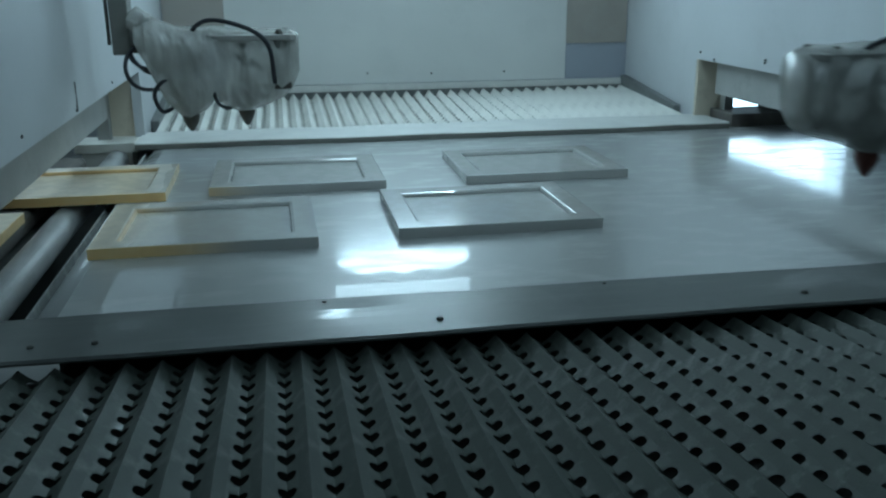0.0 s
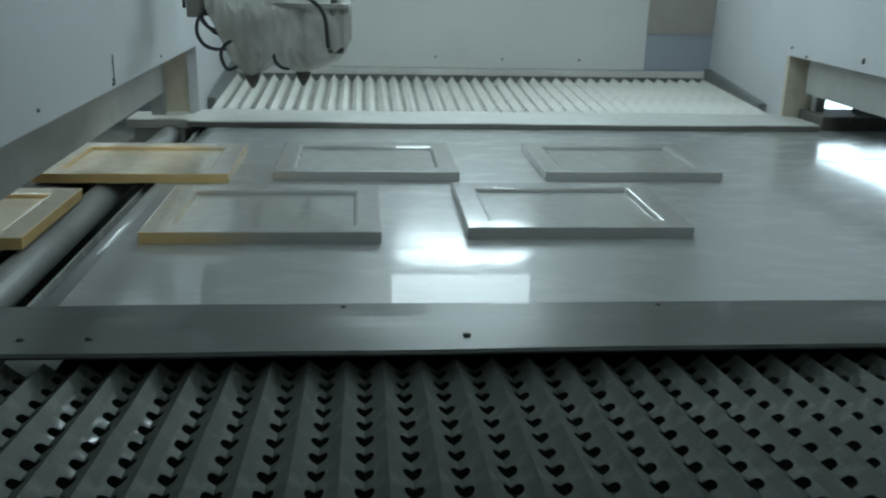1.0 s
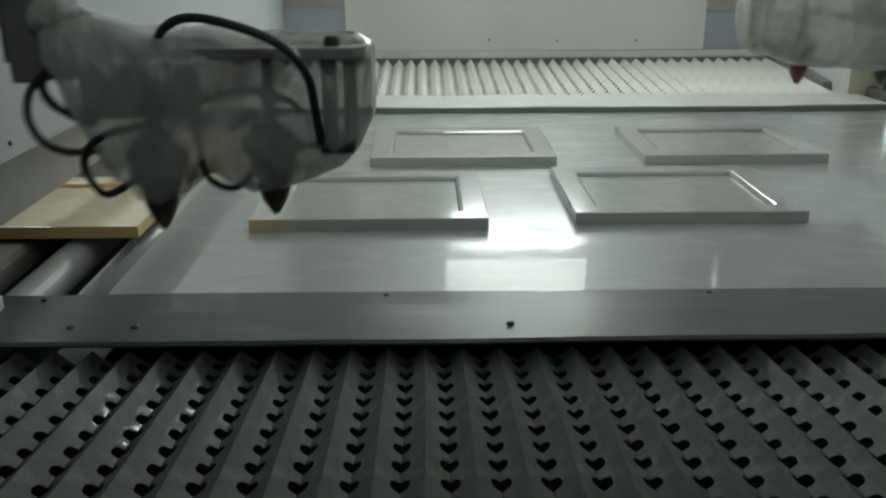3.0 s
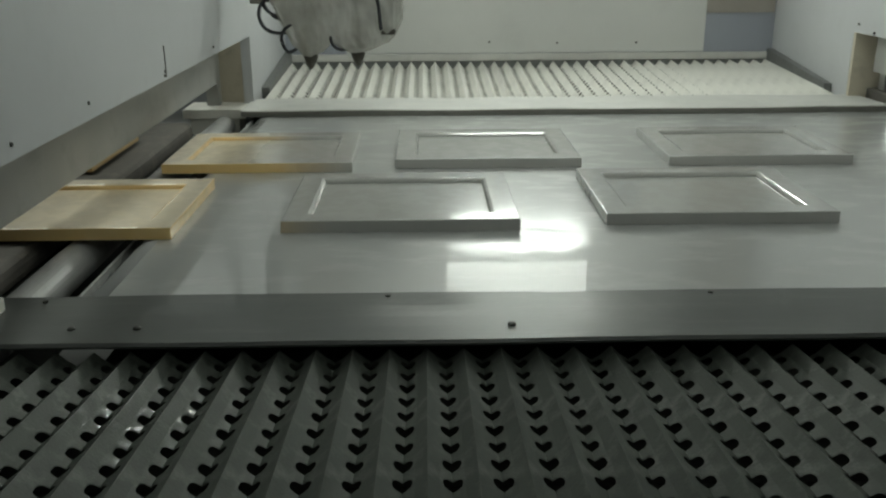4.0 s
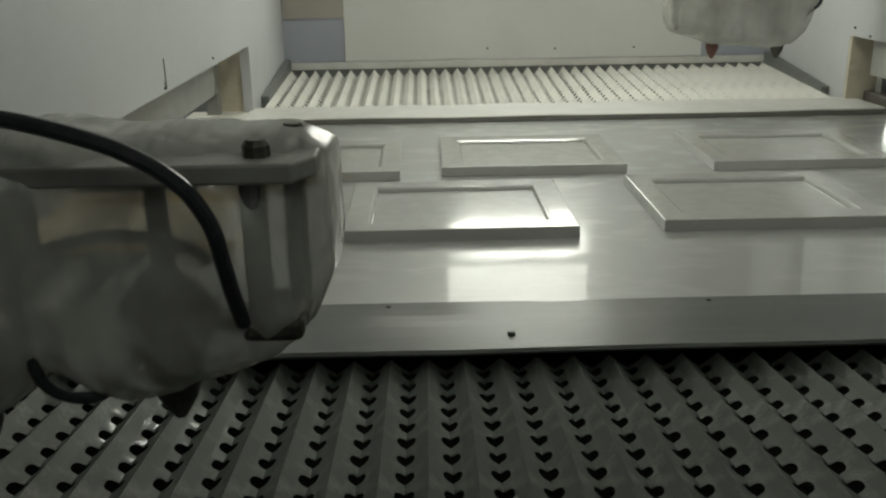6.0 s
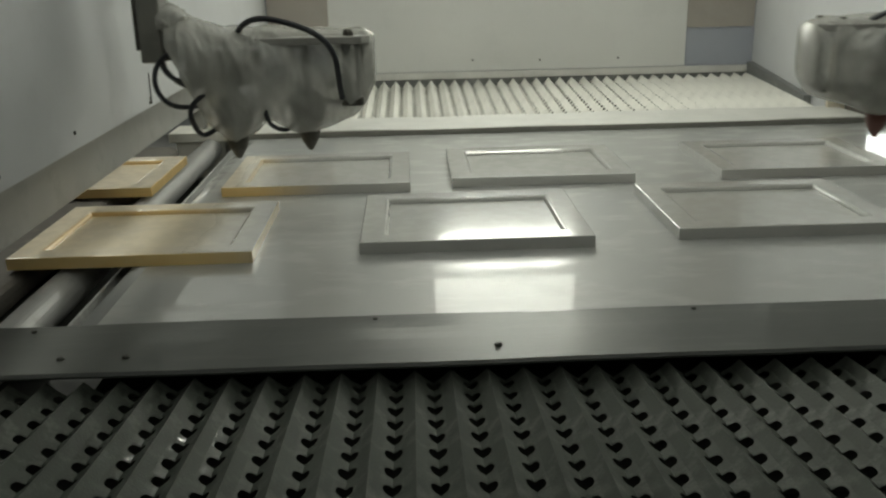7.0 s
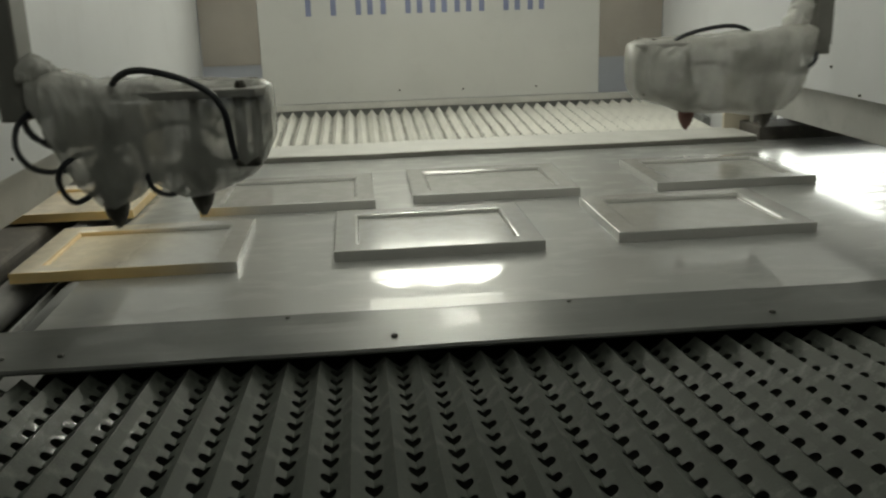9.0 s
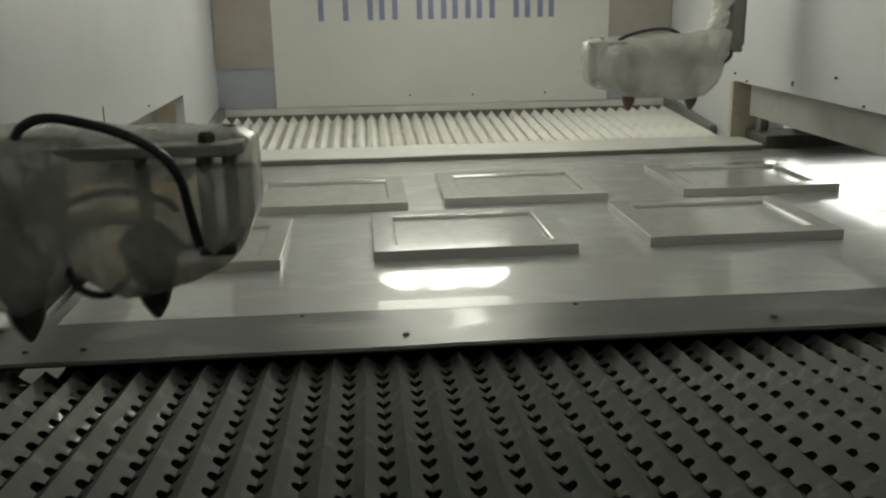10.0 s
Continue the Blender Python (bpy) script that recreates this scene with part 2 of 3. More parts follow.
def door_material(name, dark, light, start, end):
    """Raw yellow board that turns to pale grey lacquer where it has gone through the spray line of the booth."""
    m = material(name, (0.5, 0.5, 0.5), 0.26, 0.0, 0.05, 8.0, 70, 0.02, None, 0, 0.06, 0.7)
    n, l = m.node_tree.nodes, m.node_tree.links
    b = n["Principled BSDF"]
    geo = n.new("ShaderNodeNewGeometry")
    sep = n.new("ShaderNodeSeparateXYZ")
    l.new(geo.outputs["Position"], sep.inputs[0])
    wob = n.new("ShaderNodeTexNoise")
    wob.inputs["Scale"].default_value, wob.inputs["Detail"].default_value = 9, 4
    l.new(geo.outputs["Position"], wob.inputs["Vector"])
    add = n.new("ShaderNodeMath")
    add.operation = "MULTIPLY_ADD"
    l.new(wob.outputs["Fac"], add.inputs[0])
    add.inputs[1].default_value = 0.05
    l.new(sep.outputs["X"], add.inputs[2])
    ramp = n.new("ShaderNodeMapRange")
    ramp.interpolation_type = "SMOOTHSTEP"
    ramp.inputs["From Min"].default_value, ramp.inputs["From Max"].default_value = start, end
    l.new(add.outputs[0], ramp.inputs["Value"])
    grain = n.new("ShaderNodeTexNoise")
    grain.inputs["Scale"].default_value, grain.inputs["Detail"].default_value = 40, 5
    co = n.new("ShaderNodeTexCoord")
    l.new(co.outputs["Object"], grain.inputs["Vector"])
    board = n.new("ShaderNodeValToRGB")
    board.color_ramp.elements[0].color, board.color_ramp.elements[1].color = (*dark, 1), (*light, 1)
    l.new(grain.outputs["Fac"], board.inputs[0])
    lac = n.new("ShaderNodeValToRGB")
    lac.color_ramp.elements[0].color, lac.color_ramp.elements[1].color = (0.475, 0.47, 0.445, 1), (0.505, 0.50, 0.475, 1)
    l.new(grain.outputs["Fac"], lac.inputs[0])
    mx = n.new("ShaderNodeMix")
    mx.data_type = "RGBA"
    l.new(ramp.outputs[0], mx.inputs["Factor"])
    l.new(board.outputs[0], mx.inputs["A"])
    l.new(lac.outputs[0], mx.inputs["B"])
    l.new(mx.outputs["Result"], b.inputs["Base Color"])
    rg = n.new("ShaderNodeMapRange")
    rg.inputs["To Min"].default_value, rg.inputs["To Max"].default_value = 0.32, 0.2
    l.new(ramp.outputs[0], rg.inputs["Value"])
    l.new(rg.outputs[0], b.inputs["Roughness"])
    wet = n.new("ShaderNodeTexNoise")
    wet.inputs["Scale"].default_value, wet.inputs["Detail"].default_value = 34, 4
    l.new(co.outputs["Object"], wet.inputs["Vector"])
    wb_ = n.new("ShaderNodeBump")
    wb_.inputs["Strength"].default_value, wb_.inputs["Distance"].default_value = 0.035, 0.003
    l.new(wet.outputs["Fac"], wb_.inputs["Height"])
    l.new(wb_.outputs[0], b.inputs["Coat Normal"])
    cw = n.new("ShaderNodeMapRange")
    cw.inputs["From Min"].default_value, cw.inputs["From Max"].default_value = 0.40, 0.56
    cw.inputs["To Min"].default_value, cw.inputs["To Max"].default_value = 0.75, 1.0
    l.new(wet.outputs["Fac"], cw.inputs["Value"])
    l.new(cw.outputs[0], b.inputs["Coat Weight"])
    return m


def wrap_material(name, thin, thick):
    """Thin crumpled plastic film, dusted with overspray."""
    m = bpy.data.materials.new(name)
    m.use_nodes = True
    n, l = m.node_tree.nodes, m.node_tree.links
    b = n["Principled BSDF"]
    b.inputs["Base Color"].default_value = (0.58, 0.575, 0.53, 1)
    b.inputs["Roughness"].default_value = 0.25
    co = n.new("ShaderNodeTexCoord")
    ns = n.new("ShaderNodeTexNoise")
    ns.inputs["Scale"].default_value, ns.inputs["Detail"].default_value = 9, 4
    l.new(co.outputs["Object"], ns.inputs["Vector"])
    mr = n.new("ShaderNodeMapRange")
    mr.inputs["From Min"].default_value, mr.inputs["From Max"].default_value = 0.25, 0.75
    mr.inputs["To Min"].default_value, mr.inputs["To Max"].default_value = thin, thick
    l.new(ns.outputs["Fac"], mr.inputs["Value"])
    vo = n.new("ShaderNodeTexVoronoi")
    vo.inputs["Scale"].default_value = 26
    l.new(co.outputs["Object"], vo.inputs["Vector"])
    bp = n.new("ShaderNodeBump")
    bp.inputs["Strength"].default_value, bp.inputs["Distance"].default_value = 0.2, 0.004
    l.new(vo.outputs["Distance"], bp.inputs["Height"])
    l.new(bp.outputs[0], b.inputs["Normal"])
    tr = n.new("ShaderNodeBsdfTransparent")
    mx = n.new("ShaderNodeMixShader")
    l.new(mr.outputs[0], mx.inputs[0])
    l.new(tr.outputs[0], mx.inputs[1])
    l.new(b.outputs[0], mx.inputs[2])
    l.new(mx.outputs[0], n["Material Output"].inputs["Surface"])
    return m


M_belt = belt_material()
M_door = door_material("door_face_lacquer_over_primer", (0.92, 0.78, 0.54), (0.94, 0.83, 0.63), -0.47, -0.20)
M_door_edge = door_material("door_edge_lacquer_over_board", (0.93, 0.64, 0.24), (0.95, 0.72, 0.34), -0.34, -0.10)
M_door_bevel = door_material("door_bevel_lacquer_over_board", (0.93, 0.64, 0.27), (0.95, 0.72, 0.36), -0.45, -0.24)
M_wrap = wrap_material("dusty_plastic_film", 0.46, 0.84)


# ---------------------------------------------------------------- mesh helpers
def part(name, bm, mat, parent=None, label="", smooth=False, m=None):
    me = bpy.data.meshes.new(name)
    bmesh.ops.recalc_face_normals(bm, faces=bm.faces)
    bm.to_mesh(me)
    bm.free()
    me.materials.append(mat)
    if smooth:
        for p in me.polygons:
            p.use_smooth = True
    ob = new(name, me)
    if parent:
        ob.parent = parent
    if m is not None:
        ob.matrix_basis = m
    if label:
        tagged(ob, label)
    return ob


def box(x0, x1, y0, y1, z0, z1, bevel=0.0, seg=2):
    bm = bmesh.new()
    bmesh.ops.create_cube(bm, size=1)
    for v in bm.verts:
        v.co = Vector((x0 + (v.co.x + 0.5) * (x1 - x0), y0 + (v.co.y + 0.5) * (y1 - y0), z0 + (v.co.z + 0.5) * (z1 - z0)))
    if bevel:
        bmesh.ops.bevel(bm, geom=bm.edges[:], offset=bevel, segments=seg, affect="EDGES", profile=0.5)
    return bm


def join(*bms):
    out = bms[0]
    for b in bms[1:]:
        me = bpy.data.meshes.new("tmp")
        b.to_mesh(me)
        b.free()
        out.from_mesh(me)
        bpy.data.meshes.remove(me)
    return out


def lathe(profile, axis="z", seg=24):
    """A turned body: profile of (radius, height) pairs."""
    bm = bmesh.new()
    rings = []
    for r, h in profile:
        ring = []
        for k in range(seg):
            a = 2 * math.pi * k / seg
            p = (r * math.cos(a), r * math.sin(a), h)
            ring.append(bm.verts.new(p if axis == "z" else (p[0], h, p[1]) if axis == "y" else (h, p[0], p[1])))
        rings.append(ring)
    for a, b in zip(rings, rings[1:]):
        for k in range(seg):
            bm.faces.new((a[k], a[(k + 1) % seg], b[(k + 1) % seg], b[k]))
    bm.faces.new(rings[0][::-1])
    bm.faces.new(rings[-1])
    return bm


def tube(points, radius, seg=10, steps=8):
    """A bent hose along a smooth line through the points."""
    pts = [Vector(p) for p in points]
    line = []
    for i in range(len(pts) - 1):
        p0, p1, p2, p3 = pts[max(i - 1, 0)], pts[i], pts[i + 1], pts[min(i + 2, len(pts) - 1)]
        for s in range(steps):
            u = s / steps
            line.append(0.5 * ((2 * p1) + (p2 - p0) * u + (2 * p0 - 5 * p1 + 4 * p2 - p3) * u * u + (3 * p1 - p0 - 3 * p2 + p3) * u ** 3))
    line.append(pts[-1])
    bm = bmesh.new()
    rings = []
    side = None
    for i, p in enumerate(line):
        d = (line[min(i + 1, len(line) - 1)] - line[max(i - 1, 0)]).normalized()
        if side is None:
            side = d.orthogonal().normalized()
        side = (side - d * side.dot(d)).normalized()
        up = d.cross(side)
        rings.append([bm.verts.new(p + radius * (math.cos(2 * math.pi * k / seg) * side + math.sin(2 * math.pi * k / seg) * up)) for k in range(seg)])
    for a, b in zip(rings, rings[1:]):
        for k in range(seg):
            bm.faces.new((a[k], a[(k + 1) % seg], b[(k + 1) % seg], b[k]))
    bm.faces.new(rings[0][::-1])
    bm.faces.new(rings[-1])
    return bm


def structure(ob, label, category):
    return tagged(ob, label, category, "", "structure")


# ---------------------------------------------------------------- hall around the booth
structure(part("floor", box(-5, 6, -5, 6.5, -0.1, 0.0), M_floor), "grey concrete hall floor with darker stains", "floor")
structure(part("ceiling", box(-5, 6, -5, 6.5, 3.4, 3.5), M_hall), "grey painted hall ceiling", "ceiling")
structure(part("wall_hall_south", box(-5, 6, -5.1, -5, 0, 3.4), M_hall), "plain grey hall wall", "wall")
structure(part("wall_hall_north", box(-5, 6, 6.5, 6.6, 0, 3.4), M_hall), "plain grey hall wall", "wall")
structure(part("wall_hall_west", box(-5.1, -5, -5, 6.5, 0, 3.4), M_hall), "plain grey hall wall", "wall")
structure(part("wall_hall_east", join(box(6, 6.1, -5, 6.5, 0, 3.4)), M_hall), "plain grey hall wall", "wall")
win = structure(part("window_1", join(box(3.5, 3.56, 3.96, 4.08, 0.3, 2.2), box(3.5, 3.56, 6.2, 6.28, 0.3, 2.2), box(3.5, 3.56, 3.96, 6.28, 2.2, 2.28), box(3.5, 3.56, 3.96, 6.28, 0.22, 0.3)), M_rail), "bright daylit window beyond the outfeed", "window")
part("pane", box(3.52, 3.53, 4.08, 6.2, 0.3, 2.2), M_window, win)
part("mullion", box(3.30, 3.36, 5.50, 5.60, 0.3, 2.2), M_rail, win, "grey window post")
# added glowing panel, out of view, for reflections on belt end and infeed doors
win = structure(part("infeed_glow_panel", join(box(-4.7, -4.6, 6.4, 6.46, 0.7, 1.75), box(-1.5, -1.4, 6.4, 6.46, 0.7, 1.75), box(-4.7, -1.4, 6.4, 6.46, 1.75, 1.85), box(-4.7, -1.4, 6.4, 6.46, 0.6, 0.7)), M_rail), "framed glowing panel added beyond the infeed", "window")
part("pane", box(-4.6, -1.5, 6.42, 6.43, 0.7, 1.75), M_infeed_glow, win)
# ---------------------------------------------------------------- booth shell
# side walls stand over the slots that the belt runs through
# unseen forward ends, to y -0.6, keep the infeed fill off the front filter
wl = structure(part("wall_west", join(box(XL - 0.03, XL, -0.6, YB, 1.05, ZC), box(XL - 0.03, XL, 1.9, YB, 0.3, 1.05)), M_wall),
               "white painted sheet wall over the infeed slot", "wall")
wr = structure(part("wall_east", join(box(XR, XR + 0.03, -0.6, YB, 1.046, ZC), box(XR, XR + 0.03, 1.94, YB, 0.3, 1.046)), M_wall),
               "white painted sheet wall over the outfeed slot", "wall")
wb = structure(part("wall_north", box(XL - 0.03, XR + 0.03, YB, YB + 0.04, 0.3, ZC), M_blue), "pale blue painted back wall of the booth", "wall")
structure(part("booth_ceiling", box(XL - 0.03, XR + 0.03, -0.6, YB + 0.04, ZC, ZC + 0.04), M_wall), "white painted booth ceiling", "ceiling")
bp_ = part("cover_plate", box(-0.282, 1.118, YB - 0.0085, YB - 0.002, 0.913, 2.4, 0.002), M_back, wb, "large pale grey cover plate on the back wall")
part("brown_panel", box(-0.515, -0.2825, YB - 0.006, YB - 0.001, 1.078, 1.9), M_tan, wb, "bare brown panel")
part("brown_panel", box(1.1185, 1.385, YB - 0.006, YB - 0.001, 1.06, 1.9), M_tan, wb, "bare brown panel")
for x, z in ((0.275, 0.955), (0.54, 0.95), (0.85, 0.95)):
    part("screw", lathe([(0.0042, -0.004), (0.0042, 0.0), (0.003, 0.002)], "y", 8), M_screw, bp_, m=pose(x, YB - 0.0095, z))
# rows of plain blue bars in place of the maker's sign
for i in range(10):
    x0 = -0.09 + i * 0.1005
    bars = [box(x0, x0 + 0.022, YB - 0.011, YB - 0.0087, 1.262, 1.40)]
    if i not in (0, 1, 3, 7):
        bars.append(box(x0 + 0.047, x0 + 0.069, YB - 0.011, YB - 0.0087, 1.262, 1.40))
    part("sign_bar", join(*bars), M_text, wb, "blue painted bars of a sign")
for x, z, y in ((XL, 1.068, 0.951), (XL, 1.060, 0.945), (XL, 1.077, 0.502), (XL, 1.071, 0.212), (XL, 1.07, 1.405)):
    part("rivet", lathe([(0.0034, -0.003), (0.0034, 0.002), (0.002, 0.003)], "x", 8), M_screw, wl, m=pose(x, y, z))
part("seam", box(XL, XL + 0.002, 0.957, 0.9582, 1.056, 1.12), M_screw, wl, "dark vertical panel seam")
for z, y in ((1.055, 1.801), (1.081, 1.466), (1.073, 1.466), (1.116, 1.212), (1.073, 1.907), (1.055, 1.057)):
    part("rivet", lathe([(0.0034, -0.003), (0.0034, 0.002), (0.002, 0.003)], "x", 8), M_screw, wr, m=pose(XR - 0.003, y, z))

# infeed and outfeed hoods behind the slots
for name, xa, xb, zb in (("infeed_hood", -0.66, -0.62, 0.912), ("outfeed_hood", 1.43, 1.47, 0.932)):
    h = tagged(part(name, join(box(xa, xb, 0.02, 1.86, zb, 1.03 if xa < 0 else 1.25), box(xa - 0.012, xb + 0.012, 0.02, 1.86, 1.031 if xa < 0 else 1.251, 1.04 if xa < 0 else 1.26)), M_hood),
               "dusty grey sheet metal hood over the slot", "hood")
    part("end_plate", box(min(xa, XL - 0.028) if xa < 0 else XR + 0.001, XL - 0.032 if xa < 0 else 1.505, 1.925, 1.94, 0.62, 1.12, 0.002), M_beige, h, "beige end plate of the hood")
    part("edge_bar", box(xa if xa < 0 else 1.472, xb if xa < 0 else 1.505, 1.862, 1.90, 0.62, 1.12, 0.003), M_hood, h, "dark upright edge bar")

# ---------------------------------------------------------------- belt and its rails
bm = box(XL + 0.015, 3.0, 0.2765, 1.80, BZ - 0.075, BZ)
edge = [e for e in bm.edges if all(v.co.x < XL + 0.05 for v in e.verts) and abs(e.verts[0].co.y - e.verts[1].co.y) > 0.1]
bmesh.ops.bevel(bm, geom=edge, offset=0.06, segments=12, affect="EDGES", profile=0.5)
for q in bm.faces:
    q.smooth = abs(q.normal.x) > 0.02 and abs(q.normal.z) > 0.02
tagged(part("conveyor_belt", bm, M_belt, smooth=False), "glossy grey film covered conveyor belt wet with lacquer", "conveyor belt")
bed = tagged(part("conveyor_bed", box(-0.44, 3.0, 0.185, 1.86, 0.60, BZ - 0.077), M_dark), "dark steel bed and legs under the belt", "conveyor bed")
for x, y in ((-0.4, 0.2), (-0.4, 1.6), (1.6, 0.2), (1.6, 1.6)):
    part("leg", box(x, x + 0.1, y, y + 0.1, 0, 0.599), M_dark, bed)


def flange(name, rows, x0, x1, mat, label, seed, wave=0.0, dent=0.0):
    """A bent sheet cover: rows of (y, z) along its section, drawn out in x, slightly wavy."""
    bm = bmesh.new()
    n = 120
    grid = []
    for i in range(n + 1):
        x = x0 + (x1 - x0) * i / n
        grid.append([bm.verts.new((x, y, z + wave * noise.noise(Vector((x * 4, y * 6, seed))) - dent * math.exp(-((x - 0.02) / 0.07) ** 2 - ((y - 0.235) / 0.03) ** 2))) for y, z in rows])
    for a, b in zip(grid, grid[1:]):
        for k in range(len(rows) - 1):
            bm.faces.new((a[k], a[k + 1], b[k + 1], b[k]))
    ob = part(name, bm, mat, smooth=False)
    s = ob.modifiers.new("sheet", "SOLIDIFY")
    s.thickness, s.offset = 0.003, -1
    return tagged(ob, label, "cover strip")


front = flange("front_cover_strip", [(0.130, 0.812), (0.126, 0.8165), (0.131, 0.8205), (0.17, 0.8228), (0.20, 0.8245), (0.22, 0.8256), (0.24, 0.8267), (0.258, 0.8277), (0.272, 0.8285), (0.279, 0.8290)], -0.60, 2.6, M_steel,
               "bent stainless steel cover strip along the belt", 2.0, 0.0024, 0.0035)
for x, y in ((0.142, 0.172), (-0.371, 0.172), (-0.46, 0.172), (0.762, 0.172), (1.35, 0.172)):
    part("screw", lathe([(0.0055, -0.002), (0.0055, 0.002), (0.003, 0.004)], "z", 8), M_screw, front, m=pose(x, y, 0.8225))
for x, y in ((-0.032, 0.268), (0.445, 0.268), (-0.53, 0.262), (1.04, 0.268)):
    part("screw", lathe([(0.004, -0.002), (0.004, 0.0012), (0.002, 0.002)], "z", 8), M_screw, front, m=pose(x, y, 0.8285))
back = flange("rear_cover_strip", [(1.735, 0.8455), (1.742, 0.848), (1.92, 0.8475), (1.952, 0.847), (1.958, 0.832)], -0.53, 1.43, M_dusty,
              "dusty bent steel cover strip between belt and rear filter", 5.0, 0.004)

part("front_lip", box(-0.53, 1.43, 1.733, 1.7365, 0.8285, 0.8435, 0.001), M_post, back, "dark bent lip")


def pleated(name, x0, n, pitch, y0, rows, step, z0, slope, height, hole, mat, label, last=0.0):
    """A folded card filter: n folds along x, each a V of card with round holes cut across its valley."""
    ca, sa = math.cos(slope), math.sin(slope)
    top = tagged(new(name), label, "filter")
    arc = 9
    shapes = []
    for kind in range(4):
        bm = bmesh.new()
        for side in (-1, 1):
            for j in range(rows + (last > 0)):
                s0, s1 = j * step, (j + 1) * step if j < rows else rows * step + last
                mid = (s0 + s1) / 2 + 0.007 + 0.0015 * noise.noise(Vector((kind * 3.7, j * 1.9, 0.3)))
                hr = hole * (1 + 0.12 * noise.noise(Vector((kind * 5.1, j * 2.3, 1.3))))
                pts = [(0.0, s0)]
                for k in range(arc):
                    u = k / (arc - 1)
                    pts.append((hr * 0.93 * max(0.0, math.sin(math.pi * u)) ** 0.5, mid - hr * 1.02 * math.cos(math.pi * u)))
                if j == rows:
                    pts = pts[:1]
                inner = pts + [(0.0, s1), (pitch / 4, s1), (pitch / 4, s0)]
                outer = [(pitch / 4, s0), (pitch / 4, s1), (pitch / 2, s1), (pitch / 2, s0)]
                for drop in (0.0, -0.0014):
                    for pts in (inner, outer):
                        ring = []
                        for d, q in pts:
                            rise = height * np.interp(d, (0, pitch / 4, pitch / 2), (0, 0.42, 1))
                            bend = 0.0008 * noise.noise(Vector((kind * 7.0, q * 9, side))) if d > pitch / 3 else 0
                            ring.append(bm.verts.new((side * d, q * ca, q * sa + rise + drop + bend)))
                        bm.faces.new(ring if side > 0 else ring[::-1])
        me = bpy.data.meshes.new("pleat")
        bm.to_mesh(me)
        bm.free()
        me.materials.append(mat)
        shapes.append(me)
    for i in range(n):
        ob = new("pleat", shapes[(i * 7 + i // 3) % 4])
        ob.parent = top
        ob.matrix_basis = pose(x0 + i * pitch, y0, z0, 0, 0.9 * noise.noise(Vector((i * 1.7, 3.3, 0.2))), 0)
    return top


a5 = radians(-5.25)
# front: valleys every 5 cm, hole rows every 41 mm, falling towards the belt
pleated("pleated_filter", -0.70, 50, 0.05, -0.5176 * math.cos(a5), 16, 0.0414, 0.792 + 0.5176 * math.sin(-a5), a5, 0.0205, 0.0108, M_filter,
        "grey pleated card filter with rows of holes below the belt edge", 0.006)
pleated("pleated_filter", -0.47, 41, 0.0463, 1.952, 16, 0.0404, 0.8195, radians(3.2), 0.028, 0.0098, M_filter_far,
        "pale overspray-covered pleated card filter at the back wall")
ff = tagged(part("filter_frame", box(XL, XR, 2.597, 2.610, 0.80, 0.8845), M_frame), "dusty grey steel frame behind the rear filter", "frame")
part("top_rail", box(XL, XR, 2.590, 2.6115, 0.886, 0.912, 0.002), M_dusty, ff, "pale dusted top rail")
for xa in (XL + 0.001, XR - 0.028):
    bm = box(xa, xa + 0.026, 2.045, 2.596, 0.80, 0.868)
    for q in bm.verts:
        q.co.z += (q.co.y - 2.03) * 0.1
    tagged(part("frame_side", bm, M_frame), "sloping grey steel side of the rear filter frame", "frame")
for x0, x1, y0, y1, z0, za, zb, lab in ((-0.8, 2.0, -0.75, 0.175, 0.55, 0.85, 0.80, "black suction box under the front filter"), (XL, XR, 2.0, YB - 0.002, 0.60, 0.82, 0.85, "black suction box under the rear filter")):
    pl = structure(part("plenum", box(x0, x1, y0, y1, z0, z0 + 0.02), M_dark), lab, "suction box")
    part("side_panel", box(x0, x0 + 0.014, y0, y1, z0 + 0.021, min(za, 0.82)), M_dark, pl)
    part("side_panel", box(x1 - 0.014, x1, y0, y1, z0 + 0.021, min(za, 0.82)), M_dark, pl)
    part("front_panel", box(x0 + 0.015, x1 - 0.015, y0, y0 + 0.014, z0 + 0.021, za), M_dark, pl)
    part("rear_panel", box(x0 + 0.015, x1 - 0.015, y1 - 0.014, y1, z0 + 0.021, zb - 0.035 if y0 < 0 else zb), M_dark, pl)

tagged(part("outfeed_side_rail", join(box(1.45, 3.0, 1.76, 1.93, 0.70, 0.872, 0.004), box(1.62, 3.0, 1.80, 1.9, 0.872, 0.90, 0.003)), M_infeed), "brownish dusty side rail of the outfeed conveyor", "rail")

# ---------------------------------------------------------------- infeed side
roller = tagged(part("infeed_roller", lathe([(0.030, 0.205), (0.032, 0.208), (0.032, 1.857), (0.030, 1.86)], "y", 32), M_roller, m=pose(-0.594, 0, 0.788)),
                "worn grey steel roller in the infeed gap", "roller")
for ya, yb in ((0.10, 0.2045), (1.8605, 1.95)):
    part("axle", lathe([(0.012, ya), (0.012, yb)], "y", 16), M_gun, roller, "dark roller axle")
tagged(part("infeed_belt", box(-2.6, -0.665, 0.3, 1.7, 0.77, 0.822, 0.02, 3), M_infeed), "black infeed conveyor belt under the doors", "conveyor belt")
bed = tagged(part("infeed_bed", box(-2.6, -0.66, 0.16, 1.9, 0.60, 0.765), M_dark), "dark bed of the infeed conveyor", "conveyor bed")
